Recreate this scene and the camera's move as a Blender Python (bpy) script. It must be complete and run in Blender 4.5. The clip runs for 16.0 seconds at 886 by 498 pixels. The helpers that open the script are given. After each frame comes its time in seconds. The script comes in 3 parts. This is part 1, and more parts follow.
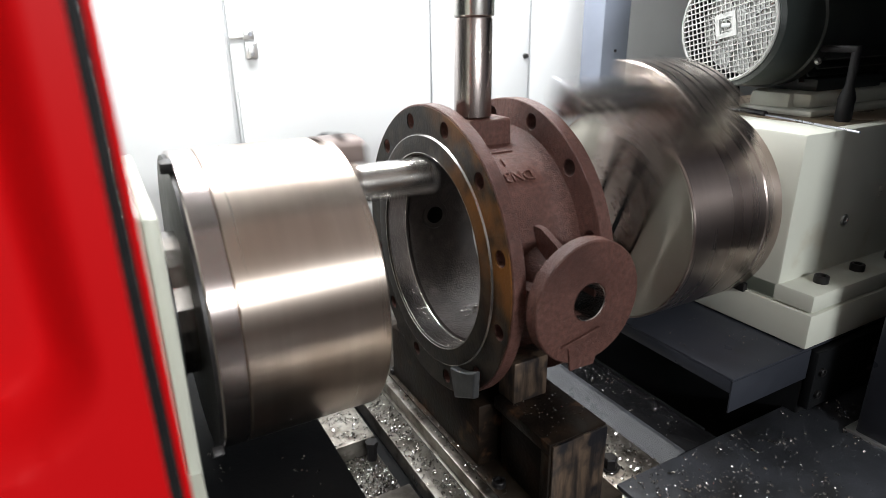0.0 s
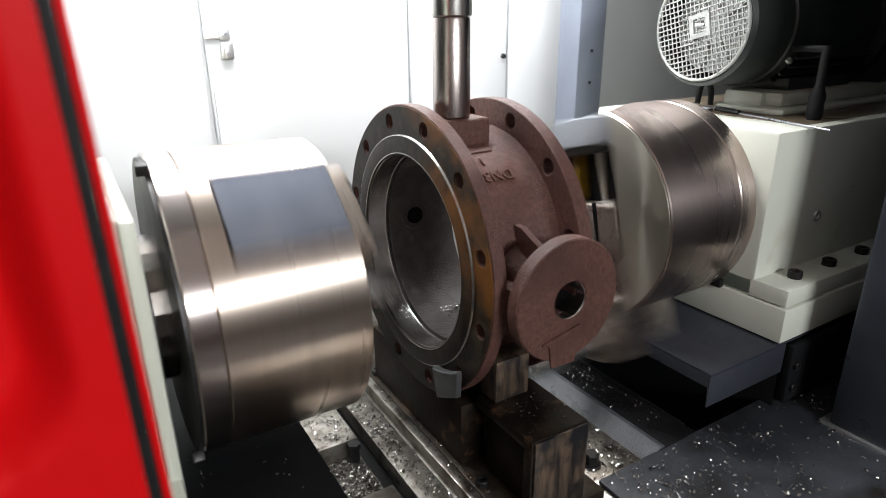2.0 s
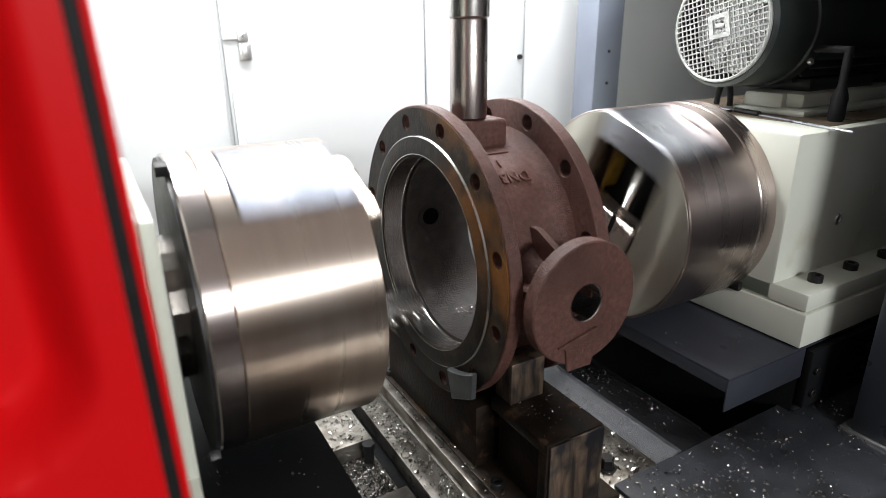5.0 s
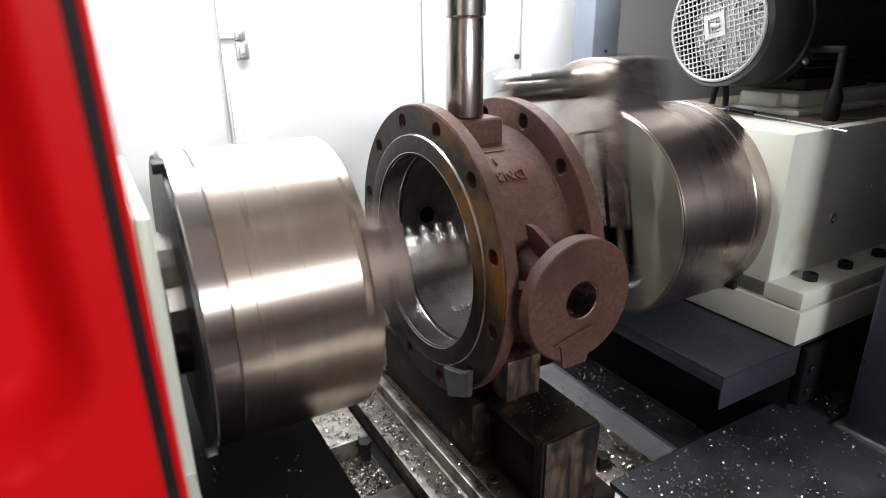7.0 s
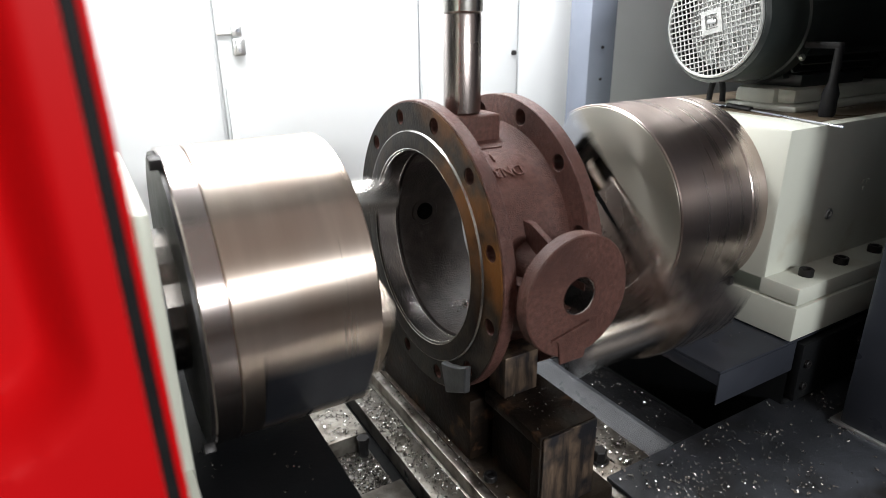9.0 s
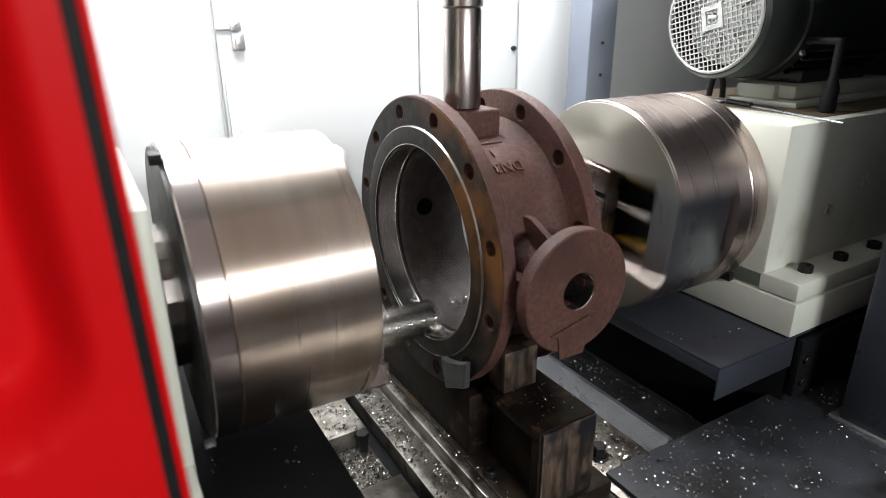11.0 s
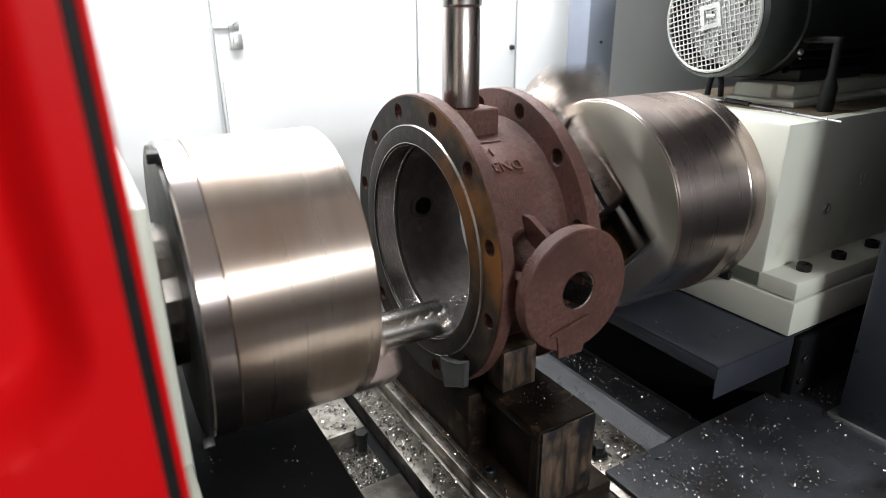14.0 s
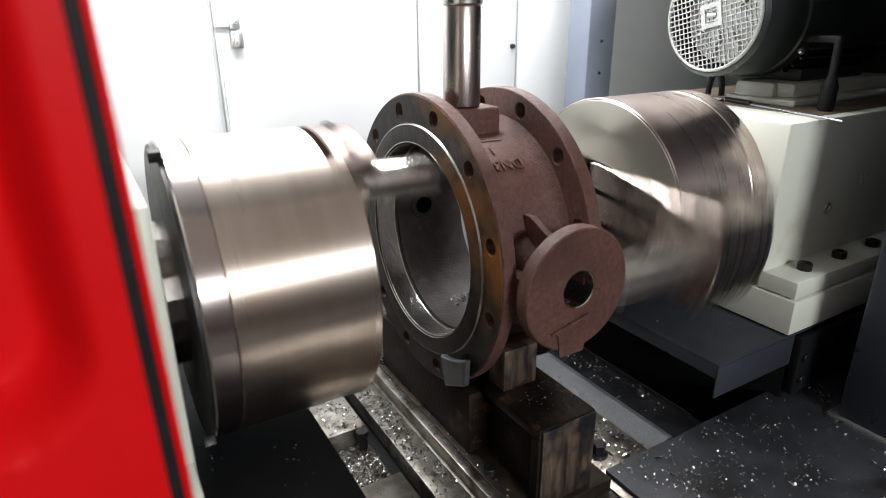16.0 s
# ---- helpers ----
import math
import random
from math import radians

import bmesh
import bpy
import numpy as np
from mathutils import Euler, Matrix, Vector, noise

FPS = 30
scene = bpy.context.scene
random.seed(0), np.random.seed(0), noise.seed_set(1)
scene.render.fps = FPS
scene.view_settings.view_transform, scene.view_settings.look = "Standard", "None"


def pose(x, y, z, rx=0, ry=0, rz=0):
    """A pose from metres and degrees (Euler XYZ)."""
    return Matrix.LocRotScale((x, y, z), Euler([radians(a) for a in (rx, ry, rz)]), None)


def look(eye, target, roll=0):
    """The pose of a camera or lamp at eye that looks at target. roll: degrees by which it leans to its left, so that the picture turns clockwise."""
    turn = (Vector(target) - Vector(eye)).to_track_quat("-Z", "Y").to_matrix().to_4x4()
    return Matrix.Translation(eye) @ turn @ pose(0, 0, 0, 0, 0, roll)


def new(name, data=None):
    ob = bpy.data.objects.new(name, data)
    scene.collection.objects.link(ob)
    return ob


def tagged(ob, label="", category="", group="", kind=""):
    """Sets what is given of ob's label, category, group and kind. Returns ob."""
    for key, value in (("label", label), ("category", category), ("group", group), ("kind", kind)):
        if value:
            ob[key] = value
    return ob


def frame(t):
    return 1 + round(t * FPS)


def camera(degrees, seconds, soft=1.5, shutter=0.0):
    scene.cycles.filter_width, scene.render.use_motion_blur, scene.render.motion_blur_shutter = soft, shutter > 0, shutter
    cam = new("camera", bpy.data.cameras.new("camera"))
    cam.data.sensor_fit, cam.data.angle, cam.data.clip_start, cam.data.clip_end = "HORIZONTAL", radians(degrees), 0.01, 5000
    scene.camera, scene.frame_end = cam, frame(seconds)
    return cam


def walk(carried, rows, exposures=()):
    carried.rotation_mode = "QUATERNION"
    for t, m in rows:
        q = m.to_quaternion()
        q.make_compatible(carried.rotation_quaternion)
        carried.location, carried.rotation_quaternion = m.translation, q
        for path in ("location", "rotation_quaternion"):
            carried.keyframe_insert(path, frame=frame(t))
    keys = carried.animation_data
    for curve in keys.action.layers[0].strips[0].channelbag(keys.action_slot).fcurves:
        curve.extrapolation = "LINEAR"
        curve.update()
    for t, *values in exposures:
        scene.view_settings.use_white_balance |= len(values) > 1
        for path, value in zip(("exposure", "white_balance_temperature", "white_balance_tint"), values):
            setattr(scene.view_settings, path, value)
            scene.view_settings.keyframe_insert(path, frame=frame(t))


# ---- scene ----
cam = camera(71.625, 16.0, soft=0.7, shutter=0.6)
PATH = [
    (0.0, look((-0.4106, -0.7870, 0.3300), (0.0449, 0.0339, -0.0144), -0.61)),
    (0.5, look((-0.4110, -0.7870, 0.3293), (0.0455, 0.0335, -0.0148), -0.62)),
    (1.0, look((-0.4138, -0.7873, 0.3325), (0.0646, 0.0196, -0.0141), -0.74)),
    (1.5, look((-0.4109, -0.7878, 0.3292), (0.0775, 0.0146, -0.0140), -0.66)),
    (2.0, look((-0.4114, -0.7870, 0.3301), (0.0722, 0.0176, -0.0144), -0.61)),
    (2.5, look((-0.4127, -0.7868, 0.3301), (0.0655, 0.0212, -0.0143), -0.64)),
    (3.0, look((-0.4123, -0.7866, 0.3294), (0.0587, 0.0260, -0.0139), -0.62)),
    (3.5, look((-0.4113, -0.7836, 0.3282), (0.0556, 0.0318, -0.0139), -0.60)),
    (4.0, look((-0.4115, -0.7824, 0.3295), (0.0538, 0.0334, -0.0140), -0.66)),
    (6.5, look((-0.4146, -0.7887, 0.3320), (0.0490, 0.0277, -0.0123), -0.71)),
    (7.0, look((-0.4133, -0.7892, 0.3292), (0.0539, 0.0255, -0.0142), -0.61)),
    (7.5, look((-0.4144, -0.7884, 0.3302), (0.0551, 0.0243, -0.0148), -0.60)),
    (8.0, look((-0.4139, -0.7886, 0.3298), (0.0561, 0.0235, -0.0161), -0.59)),
    (8.5, look((-0.4141, -0.7889, 0.3286), (0.0566, 0.0222, -0.0186), -0.60)),
    (9.0, look((-0.4146, -0.7894, 0.3285), (0.0561, 0.0212, -0.0199), -0.58)),
    (11.5, look((-0.4155, -0.7889, 0.3271), (0.0552, 0.0190, -0.0273), -0.53)),
    (12.0, look((-0.4162, -0.7876, 0.3273), (0.0563, 0.0197, -0.0263), -0.53)),
    (12.5, look((-0.4161, -0.7882, 0.3261), (0.0568, 0.0194, -0.0261), -0.45)),
    (13.0, look((-0.4164, -0.7878, 0.3267), (0.0569, 0.0188, -0.0274), -0.48)),
    (13.5, look((-0.4156, -0.7888, 0.3271), (0.0562, 0.0181, -0.0282), -0.52)),
    (14.0, look((-0.4160, -0.7882, 0.3261), (0.0571, 0.0183, -0.0284), -0.49)),
    (14.5, look((-0.4165, -0.7889, 0.3264), (0.0581, 0.0170, -0.0274), -0.46)),
    (15.0, look((-0.4157, -0.7892, 0.3257), (0.0588, 0.0172, -0.0273), -0.45)),
    (15.5, look((-0.4161, -0.7883, 0.3273), (0.0569, 0.0177, -0.0285), -0.46)),
    (16.0, look((-0.4172, -0.7880, 0.3264), (0.0555, 0.0181, -0.0298), -0.46)),
]
walk(cam, PATH)
# sharp on the valve, soft on the near door
cam.data.dof.use_dof, cam.data.dof.focus_distance, cam.data.dof.aperture_fstop = True, 1.02, 3.6

# ---- light ----
world = bpy.data.worlds.new("hall")
scene.world = world
world.use_nodes = True
# hall: dim near the floor, brighter toward its lit roof
wt = world.node_tree
w_co, w_z, w_r = wt.nodes.new("ShaderNodeTexCoord"), wt.nodes.new("ShaderNodeSeparateXYZ"), wt.nodes.new("ShaderNodeMapRange")
wt.links.new(w_co.outputs["Generated"], w_z.inputs["Vector"])
wt.links.new(w_z.outputs["Z"], w_r.inputs["Value"])
for key, val in (("From Min", -0.05), ("From Max", 0.50), ("To Min", 0.06), ("To Max", 0.31)):
    w_r.inputs[key].default_value = val
wt.links.new(w_r.outputs["Result"], wt.nodes["Background"].inputs["Strength"])
wt.nodes["Background"].inputs["Color"].default_value = (1.0, 0.89, 0.84, 1)


def area_lamp(name, eye, target, sx, sy, watts, colour):
    d = bpy.data.lights.new(name, "AREA")
    d.shape, d.size, d.size_y, d.energy, d.color = "RECTANGLE", sx, sy, watts, colour
    ob = new(name, d)
    ob.matrix_world = look(eye, target)
    return ob


# machine work lamp under the roof, near the back panels
area_lamp("work_lamp", (0.10, 0.34, 0.88), (0.10, 0.37, 0.0), 1.2, 0.34, 31, (0.985, 0.99, 1.0))
# window band of the hall behind the operator
area_lamp("hall_window", (0.0, -4.6, 1.55), (0.0, 0.0, 0.0), 1.7, 0.32, 150, (0.95, 0.98, 1.0))
scene.view_settings.exposure = 0.0


# ---- materials ----
def material(name, colour, rough, metal=0.0, colour2=None, scale=30.0, detail=5.0, mix=(0.35, 0.7), bump=0.0,
             bump_scale=200.0, stretch=(1, 1, 1), rough_var=0.12, stain=None, stain_scale=6.0, stain_mix=(0.55, 0.7),
             coat=0.0, stain_way=None, turned=0.0, spec=0.5):
    """Principled surface with two scales of colour variation, varied roughness and fine relief, in object space."""
    m = bpy.data.materials.new(name)
    m.use_nodes = True
    nt = m.node_tree
    b = nt.nodes["Principled BSDF"]
    L = nt.links.new
    tc = nt.nodes.new("ShaderNodeTexCoord")
    mp = nt.nodes.new("ShaderNodeMapping")
    mp.inputs["Scale"].default_value = stretch
    L(tc.outputs["Object"], mp.inputs["Vector"])

    def noise_ramp(sc, det, lo, hi, vec):
        n = nt.nodes.new("ShaderNodeTexNoise")
        n.inputs["Scale"].default_value, n.inputs["Detail"].default_value = sc, det
        L(vec, n.inputs["Vector"])
        r = nt.nodes.new("ShaderNodeMapRange")
        r.inputs["From Min"].default_value, r.inputs["From Max"].default_value = lo, hi
        L(n.outputs["Fac"], r.inputs["Value"])
        return n, r

    n1, r1 = noise_ramp(scale, detail, mix[0], mix[1], mp.outputs["Vector"])
    mx = nt.nodes.new("ShaderNodeMix")
    mx.data_type = "RGBA"
    c2 = colour2 or tuple(c * 0.75 for c in colour)
    mx.inputs[6].default_value = (*colour, 1)
    mx.inputs[7].default_value = (*c2, 1)
    L(r1.outputs["Result"], mx.inputs[0])
    out = mx.outputs[2]
    if stain:
        n2, r2 = noise_ramp(stain_scale, 6.0, stain_mix[0], stain_mix[1], tc.outputs["Object"])
        mx2 = nt.nodes.new("ShaderNodeMix")
        mx2.data_type = "RGBA"
        mx2.inputs[7].default_value = (*stain, 1)
        L(out, mx2.inputs[6])
        fac = r2.outputs["Result"]
        if stain_way:
            way, lo, hi = stain_way
            dt = nt.nodes.new("ShaderNodeVectorMath")
            dt.operation = "DOT_PRODUCT"
            dt.inputs[1].default_value = way
            L(tc.outputs["Object"], dt.inputs[0])
            rg = nt.nodes.new("ShaderNodeMapRange")
            rg.inputs["From Min"].default_value, rg.inputs["From Max"].default_value = lo, hi
            L(dt.outputs["Value"], rg.inputs["Value"])
            mu = nt.nodes.new("ShaderNodeMath")
            mu.operation = "MULTIPLY"
            L(fac, mu.inputs[0])
            L(rg.outputs["Result"], mu.inputs[1])
            fac = mu.outputs[0]
        L(fac, mx2.inputs[0])
        out = mx2.outputs[2]
    L(out, b.inputs["Base Color"])
    rr = nt.nodes.new("ShaderNodeMapRange")
    rr.inputs["To Min"].default_value, rr.inputs["To Max"].default_value = max(0.03, rough - rough_var), min(1, rough + rough_var)
    L(n1.outputs["Fac"], rr.inputs["Value"])
    L(rr.outputs["Result"], b.inputs["Roughness"])
    b.inputs["Metallic"].default_value = metal
    b.inputs["Coat Weight"].default_value = coat
    b.inputs["Specular IOR Level"].default_value = spec
    if turned:
        tn = nt.nodes.new("ShaderNodeTangent")
        tn.direction_type, tn.axis = "RADIAL", "X"
        L(tn.outputs["Tangent"], b.inputs["Tangent"])
        b.inputs["Anisotropic"].default_value, b.inputs["Anisotropic Rotation"].default_value = turned, 0.25
    if bump:
        nb = nt.nodes.new("ShaderNodeTexNoise")
        nb.inputs["Scale"].default_value, nb.inputs["Detail"].default_value = bump_scale, 4.0
        L(mp.outputs["Vector"], nb.inputs["Vector"])
        bp = nt.nodes.new("ShaderNodeBump")
        bp.inputs["Strength"].default_value, bp.inputs["Distance"].default_value = bump, 0.002
        L(nb.outputs["Fac"], bp.inputs["Height"])
        L(bp.outputs["Normal"], b.inputs["Normal"])
    return m


M = dict(
    turned=material("turned_steel", (0.72, 0.625, 0.545), 0.285, 1.0, (0.57, 0.48, 0.42), 14, 4, (0.25, 0.80), 0.0, 90,
                    (3, 0.25, 0.25), 0.04, (0.47, 0.35, 0.27), 7, (0.48, 0.78), turned=0.72),
    turned_dark=material("browned_turned_steel", (0.60, 0.51, 0.475), 0.28, 1.0, (0.49, 0.41, 0.375), 14, 4, (0.25, 0.80), 0.0, 90,
                         (3, 0.25, 0.25), 0.04, (0.36, 0.27, 0.235), 7, (0.45, 0.78), turned=0.72),
    ring=material("oiled_ring_steel", (0.55, 0.485, 0.465), 0.24, 1.0, (0.47, 0.41, 0.39), 14, 4, (0.25, 0.80), 0.0, 90,
                  (3, 0.25, 0.25), 0.04, (0.40, 0.32, 0.29), 7, (0.52, 0.8), turned=0.72),
    slide=material("oily_slide_steel", (0.68, 0.61, 0.56), 0.28, 1.0, (0.50, 0.43, 0.385), 22, 5, (0.3, 0.75), 0.05, 120,
                   (1, 1, 1), 0.10, (0.20, 0.15, 0.125), 9, (0.5, 0.72)),
    faced=material("faced_steel", (0.62, 0.595, 0.52), 0.36, 1.0, (0.50, 0.475, 0.41), 9, 6, (0.3, 0.75), 0.0, 200, (1, 1, 1), 0.05, turned=0.65),
    oily_block=material("dark_oiled_steel", (0.20, 0.155, 0.14), 0.36, 0.9, (0.13, 0.10, 0.09), 20, 6, (0.35, 0.7), 0.05, 160, (1, 1, 1), 0.10),
    ground=material("ground_steel", (0.50, 0.52, 0.56), 0.30, 1.0, (0.40, 0.42, 0.47), 30, 5, (0.3, 0.7), 0.04, 120, (1, 1, 1), 0.10),
    flat=material("lapped_flat_steel", (0.135, 0.146, 0.178), 0.46, 1.0, (0.100, 0.109, 0.133), 26, 6, (0.3, 0.7), 0.05, 160, (1, 1, 1), 0.06,
                  (0.17, 0.14, 0.115), 9, (0.55, 0.75)),
    bright=material("bright_steel", (0.72, 0.70, 0.67), 0.22, 1.0, (0.55, 0.53, 0.50), 40, 5, (0.3, 0.7), 0.03, 200, (3, 1, 1), 0.08),
    rod=material("press_rod_steel", (0.50, 0.45, 0.43), 0.26, 1.0, (0.36, 0.30, 0.28), 18, 6, (0.35, 0.65), 0.04, 150, (1, 1, 0.25), 0.12),
    black_steel=material("black_oxide", (0.022, 0.021, 0.022), 0.42, 0.6, (0.04, 0.037, 0.035), 40, 5, (0.4, 0.7), 0.1, 200),
    cast=material("primed_cast_iron", (0.138, 0.065, 0.053), 0.34, 0.05, (0.076, 0.035, 0.028), 160, 9, (0.36, 0.66), 0.8, 520,
                  (1, 1, 1), 0.12, (0.062, 0.029, 0.024), 11, (0.48, 0.74), spec=0.28),
    cast_dark=material("dark_cast_iron", (0.042, 0.036, 0.034), 0.42, 0.1, (0.066, 0.056, 0.052), 45, 8, (0.4, 0.66), 0.7, 300,
                       (1, 1, 1), 0.16, (0.13, 0.115, 0.108), 14, (0.60, 0.72), spec=0.35),
    cast_face=material("rusty_machined_face", (0.013, 0.011, 0.009), 0.46, 0.0, (0.042, 0.033, 0.025), 40, 9, (0.46, 0.70), 0.3, 280,
                       (1, 1, 1), 0.14, (0.16, 0.064, 0.014), 16, (0.38, 0.62), 0.0, ((0, -0.78, 0.50), 0.10, 0.17), spec=0.18),
    bore=material("machined_bore", (0.80, 0.77, 0.75), 0.22, 1.0, (0.55, 0.51, 0.49), 60, 5, (0.35, 0.7), 0.05, 300, (4, 1, 1), 0.10),
    fixture=material("oily_fixture_iron", (0.007, 0.005, 0.004), 0.44, 0.0, (0.022, 0.014, 0.009), 26, 8, (0.46, 0.70), 0.4, 160,
                     (1, 1, 1), 0.16, (0.10, 0.052, 0.027), 19, (0.60, 0.72), spec=0.12),
    oily_plate=material("oil_browned_plate_steel", (0.060, 0.047, 0.036), 0.34, 0.5, (0.024, 0.017, 0.012), 22, 8, (0.38, 0.64), 0.25, 200,
                        (1, 1, 1), 0.14, (0.10, 0.058, 0.030), 13, (0.58, 0.72)),
    stained=material("oil_stained_sheet", (0.17, 0.135, 0.095), 0.30, 0.0, (0.10, 0.075, 0.050), 12, 7, (0.35, 0.7), 0.1, 160),
    fixture_worn=material("scraped_fixture_steel", (0.17, 0.12, 0.085), 0.38, 0.5, (0.030, 0.024, 0.022), 75, 8, (0.40, 0.62), 0.35, 160,
                          (1, 1, 0.16), 0.15, (0.020, 0.020, 0.024), 24, (0.46, 0.62)),
    table=material("milled_table_steel", (0.34, 0.32, 0.285), 0.34, 0.85, (0.16, 0.14, 0.12), 30, 8, (0.40, 0.64), 0.25, 220,
                   (1, 1, 1), 0.15, (0.06, 0.05, 0.04), 20, (0.56, 0.70)),
    cream=material("cream_machine_paint", (0.64, 0.655, 0.58), 0.38, 0.0, (0.57, 0.58, 0.505), 7, 6, (0.3, 0.75), 0.06, 120,
                   (1, 1, 1), 0.10, (0.40, 0.33, 0.23), 5.5, (0.62, 0.76), 0.1),
    white=material("white_sheet_paint", (0.66, 0.675, 0.68), 0.36, 0.0, (0.62, 0.635, 0.645), 5, 5, (0.3, 0.7), 0.03, 60, (1, 1, 1), 0.08),
    grey=material("grey_blue_paint", (0.038, 0.042, 0.054), 0.30, 0.0, (0.027, 0.030, 0.039), 9, 6, (0.35, 0.7), 0.08, 200,
                  (1, 1, 1), 0.10, (0.028, 0.029, 0.033), 12, (0.6, 0.75)),
    post=material("pale_grey_paint", (0.20, 0.225, 0.28), 0.34, 0.0, (0.17, 0.19, 0.235), 9, 6, (0.35, 0.7), 0.06, 200),
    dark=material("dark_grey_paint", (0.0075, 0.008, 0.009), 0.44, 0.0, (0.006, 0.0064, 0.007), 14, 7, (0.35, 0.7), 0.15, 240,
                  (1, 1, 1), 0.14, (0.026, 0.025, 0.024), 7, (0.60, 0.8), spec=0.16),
    red=material("red_door_paint", (0.68, 0.006, 0.009), 0.45, 0.0, (0.58, 0.005, 0.007), 6, 4, (0.3, 0.7), 0.03, 60, (1, 1, 1), 0.06, spec=0.12),
    guard=material("worn_grey_paint", (0.066, 0.070, 0.078), 0.30, 0.0, (0.050, 0.053, 0.060), 26, 8, (0.35, 0.7), 0.5, 520,
                   (1, 1, 1), 0.12, (0.012, 0.012, 0.013), 9, (0.55, 0.75), spec=0.35),
    concrete=material("hall_concrete", (0.030, 0.023, 0.021), 0.6, 0.0, (0.021, 0.017, 0.015), 3, 8, (0.35, 0.7), 0.2, 60),
    # real rubber, and the black that paints shade on the slot floors
    rubber=material("rubber_and_slot_shade", (0.009, 0.009, 0.010), 0.6, 0.0, (0.015, 0.015, 0.015), 60, 4, (0.4, 0.7), 0.1, 300, spec=0.2),
    motor=material("dark_green_motor_paint", (0.022, 0.027, 0.026), 0.36, 0.0, (0.034, 0.040, 0.037), 12, 6, (0.35, 0.7), 0.12, 160,
                   (1, 1, 1), 0.12, (0.30, 0.31, 0.27), 17, (0.67, 0.69)),
    zinc=material("zinc_plated_steel", (0.66, 0.67, 0.66), 0.34, 0.9, (0.52, 0.53, 0.53), 40, 5, (0.35, 0.7), 0.08, 250),
    chip=material("steel_chips", (0.62, 0.61, 0.59), 0.22, 1.0, (0.30, 0.28, 0.26), 90, 3, (0.35, 0.7)),
    plate=material("scuffed_plate_paint", (0.050, 0.054, 0.063), 0.36, 0.0, (0.030, 0.033, 0.039), 18, 8, (0.35, 0.68), 0.2, 260,
                   (1, 1, 1), 0.14, (0.014, 0.013, 0.012), 7, (0.54, 0.70), spec=0.3),
    oiled=material("oil_filmed_black", (0.006, 0.006, 0.0065), 0.22, 0.0, (0.012, 0.012, 0.013), 16, 6, (0.4, 0.7), 0.12, 180, (1, 1, 1), 0.10, spec=0.2),
    # near-black colour that paints the shade of holes and T-slots
    void=material("hole_shade", (0.004, 0.004, 0.004), 0.95, 0.0, (0.003, 0.003, 0.003), 60, 3, (0.4, 0.7), spec=0.05),
    rim=material("dusty_grille_metal", (0.50, 0.51, 0.49), 0.45, 0.4, (0.36, 0.37, 0.355), 45, 6, (0.35, 0.7), 0.15, 250),
    hub=material("oiled_nut_steel", (0.27, 0.25, 0.23), 0.18, 1.0, (0.16, 0.145, 0.13), 40, 5, (0.35, 0.7), 0.03, 200),
    jaw=material("jaw_steel", (0.16, 0.168, 0.178), 0.40, 0.8, (0.11, 0.115, 0.12), 40, 6, (0.35, 0.7), 0.15, 240),
    yellow=material("grease_yellow", (0.30, 0.18, 0.02), 0.35, 0.0, (0.10, 0.06, 0.012), 30, 5, (0.35, 0.7)),
)


# ---- geometry helpers ----
def part(name, bm, mat, parent=None, label="", smooth=35):
    me = bpy.data.meshes.new(name)
    bmesh.ops.recalc_face_normals(bm, faces=bm.faces)
    bm.to_mesh(me)
    bm.free()
    me.materials.append(M[mat])
    if smooth:
        me.polygons.foreach_set("use_smooth", [True] * len(me.polygons))
        me.set_sharp_from_angle(angle=radians(smooth))
    ob = new(name, me)
    if parent is not None:
        ob.parent = parent
    if label:
        tagged(ob, label)
    return ob


def thing(name, label, category, at=(0, 0, 0), group="", kind=""):
    ob = new(name)
    ob.location = at
    ob.empty_display_size = 0.05
    return tagged(ob, label, category, group, kind)


def box(x0, x1, y0, y1, z0, z1, bevel=0.002, bm=None, seg=2):
    b = bmesh.new()
    bmesh.ops.create_cube(b, size=1.0)
    for v in b.verts:
        v.co = ((x0 + x1) / 2 + v.co.x * (x1 - x0), (y0 + y1) / 2 + v.co.y * (y1 - y0), (z0 + z1) / 2 + v.co.z * (z1 - z0))
    if bevel:
        bmesh.ops.bevel(b, geom=b.edges[:], offset=bevel, segments=seg, affect="EDGES", profile=0.5)
    return merged(bm, b)


def merged(bm, b):
    if bm is None:
        return b
    me = bpy.data.meshes.new("tmp")
    b.to_mesh(me)
    bm.from_mesh(me)
    b.free()
    bpy.data.meshes.remove(me)
    return bm


AXES = dict(x=Matrix.Identity(4), y=Matrix.Rotation(radians(90), 4, "Z"), z=Matrix.Rotation(radians(-90), 4, "Y"))


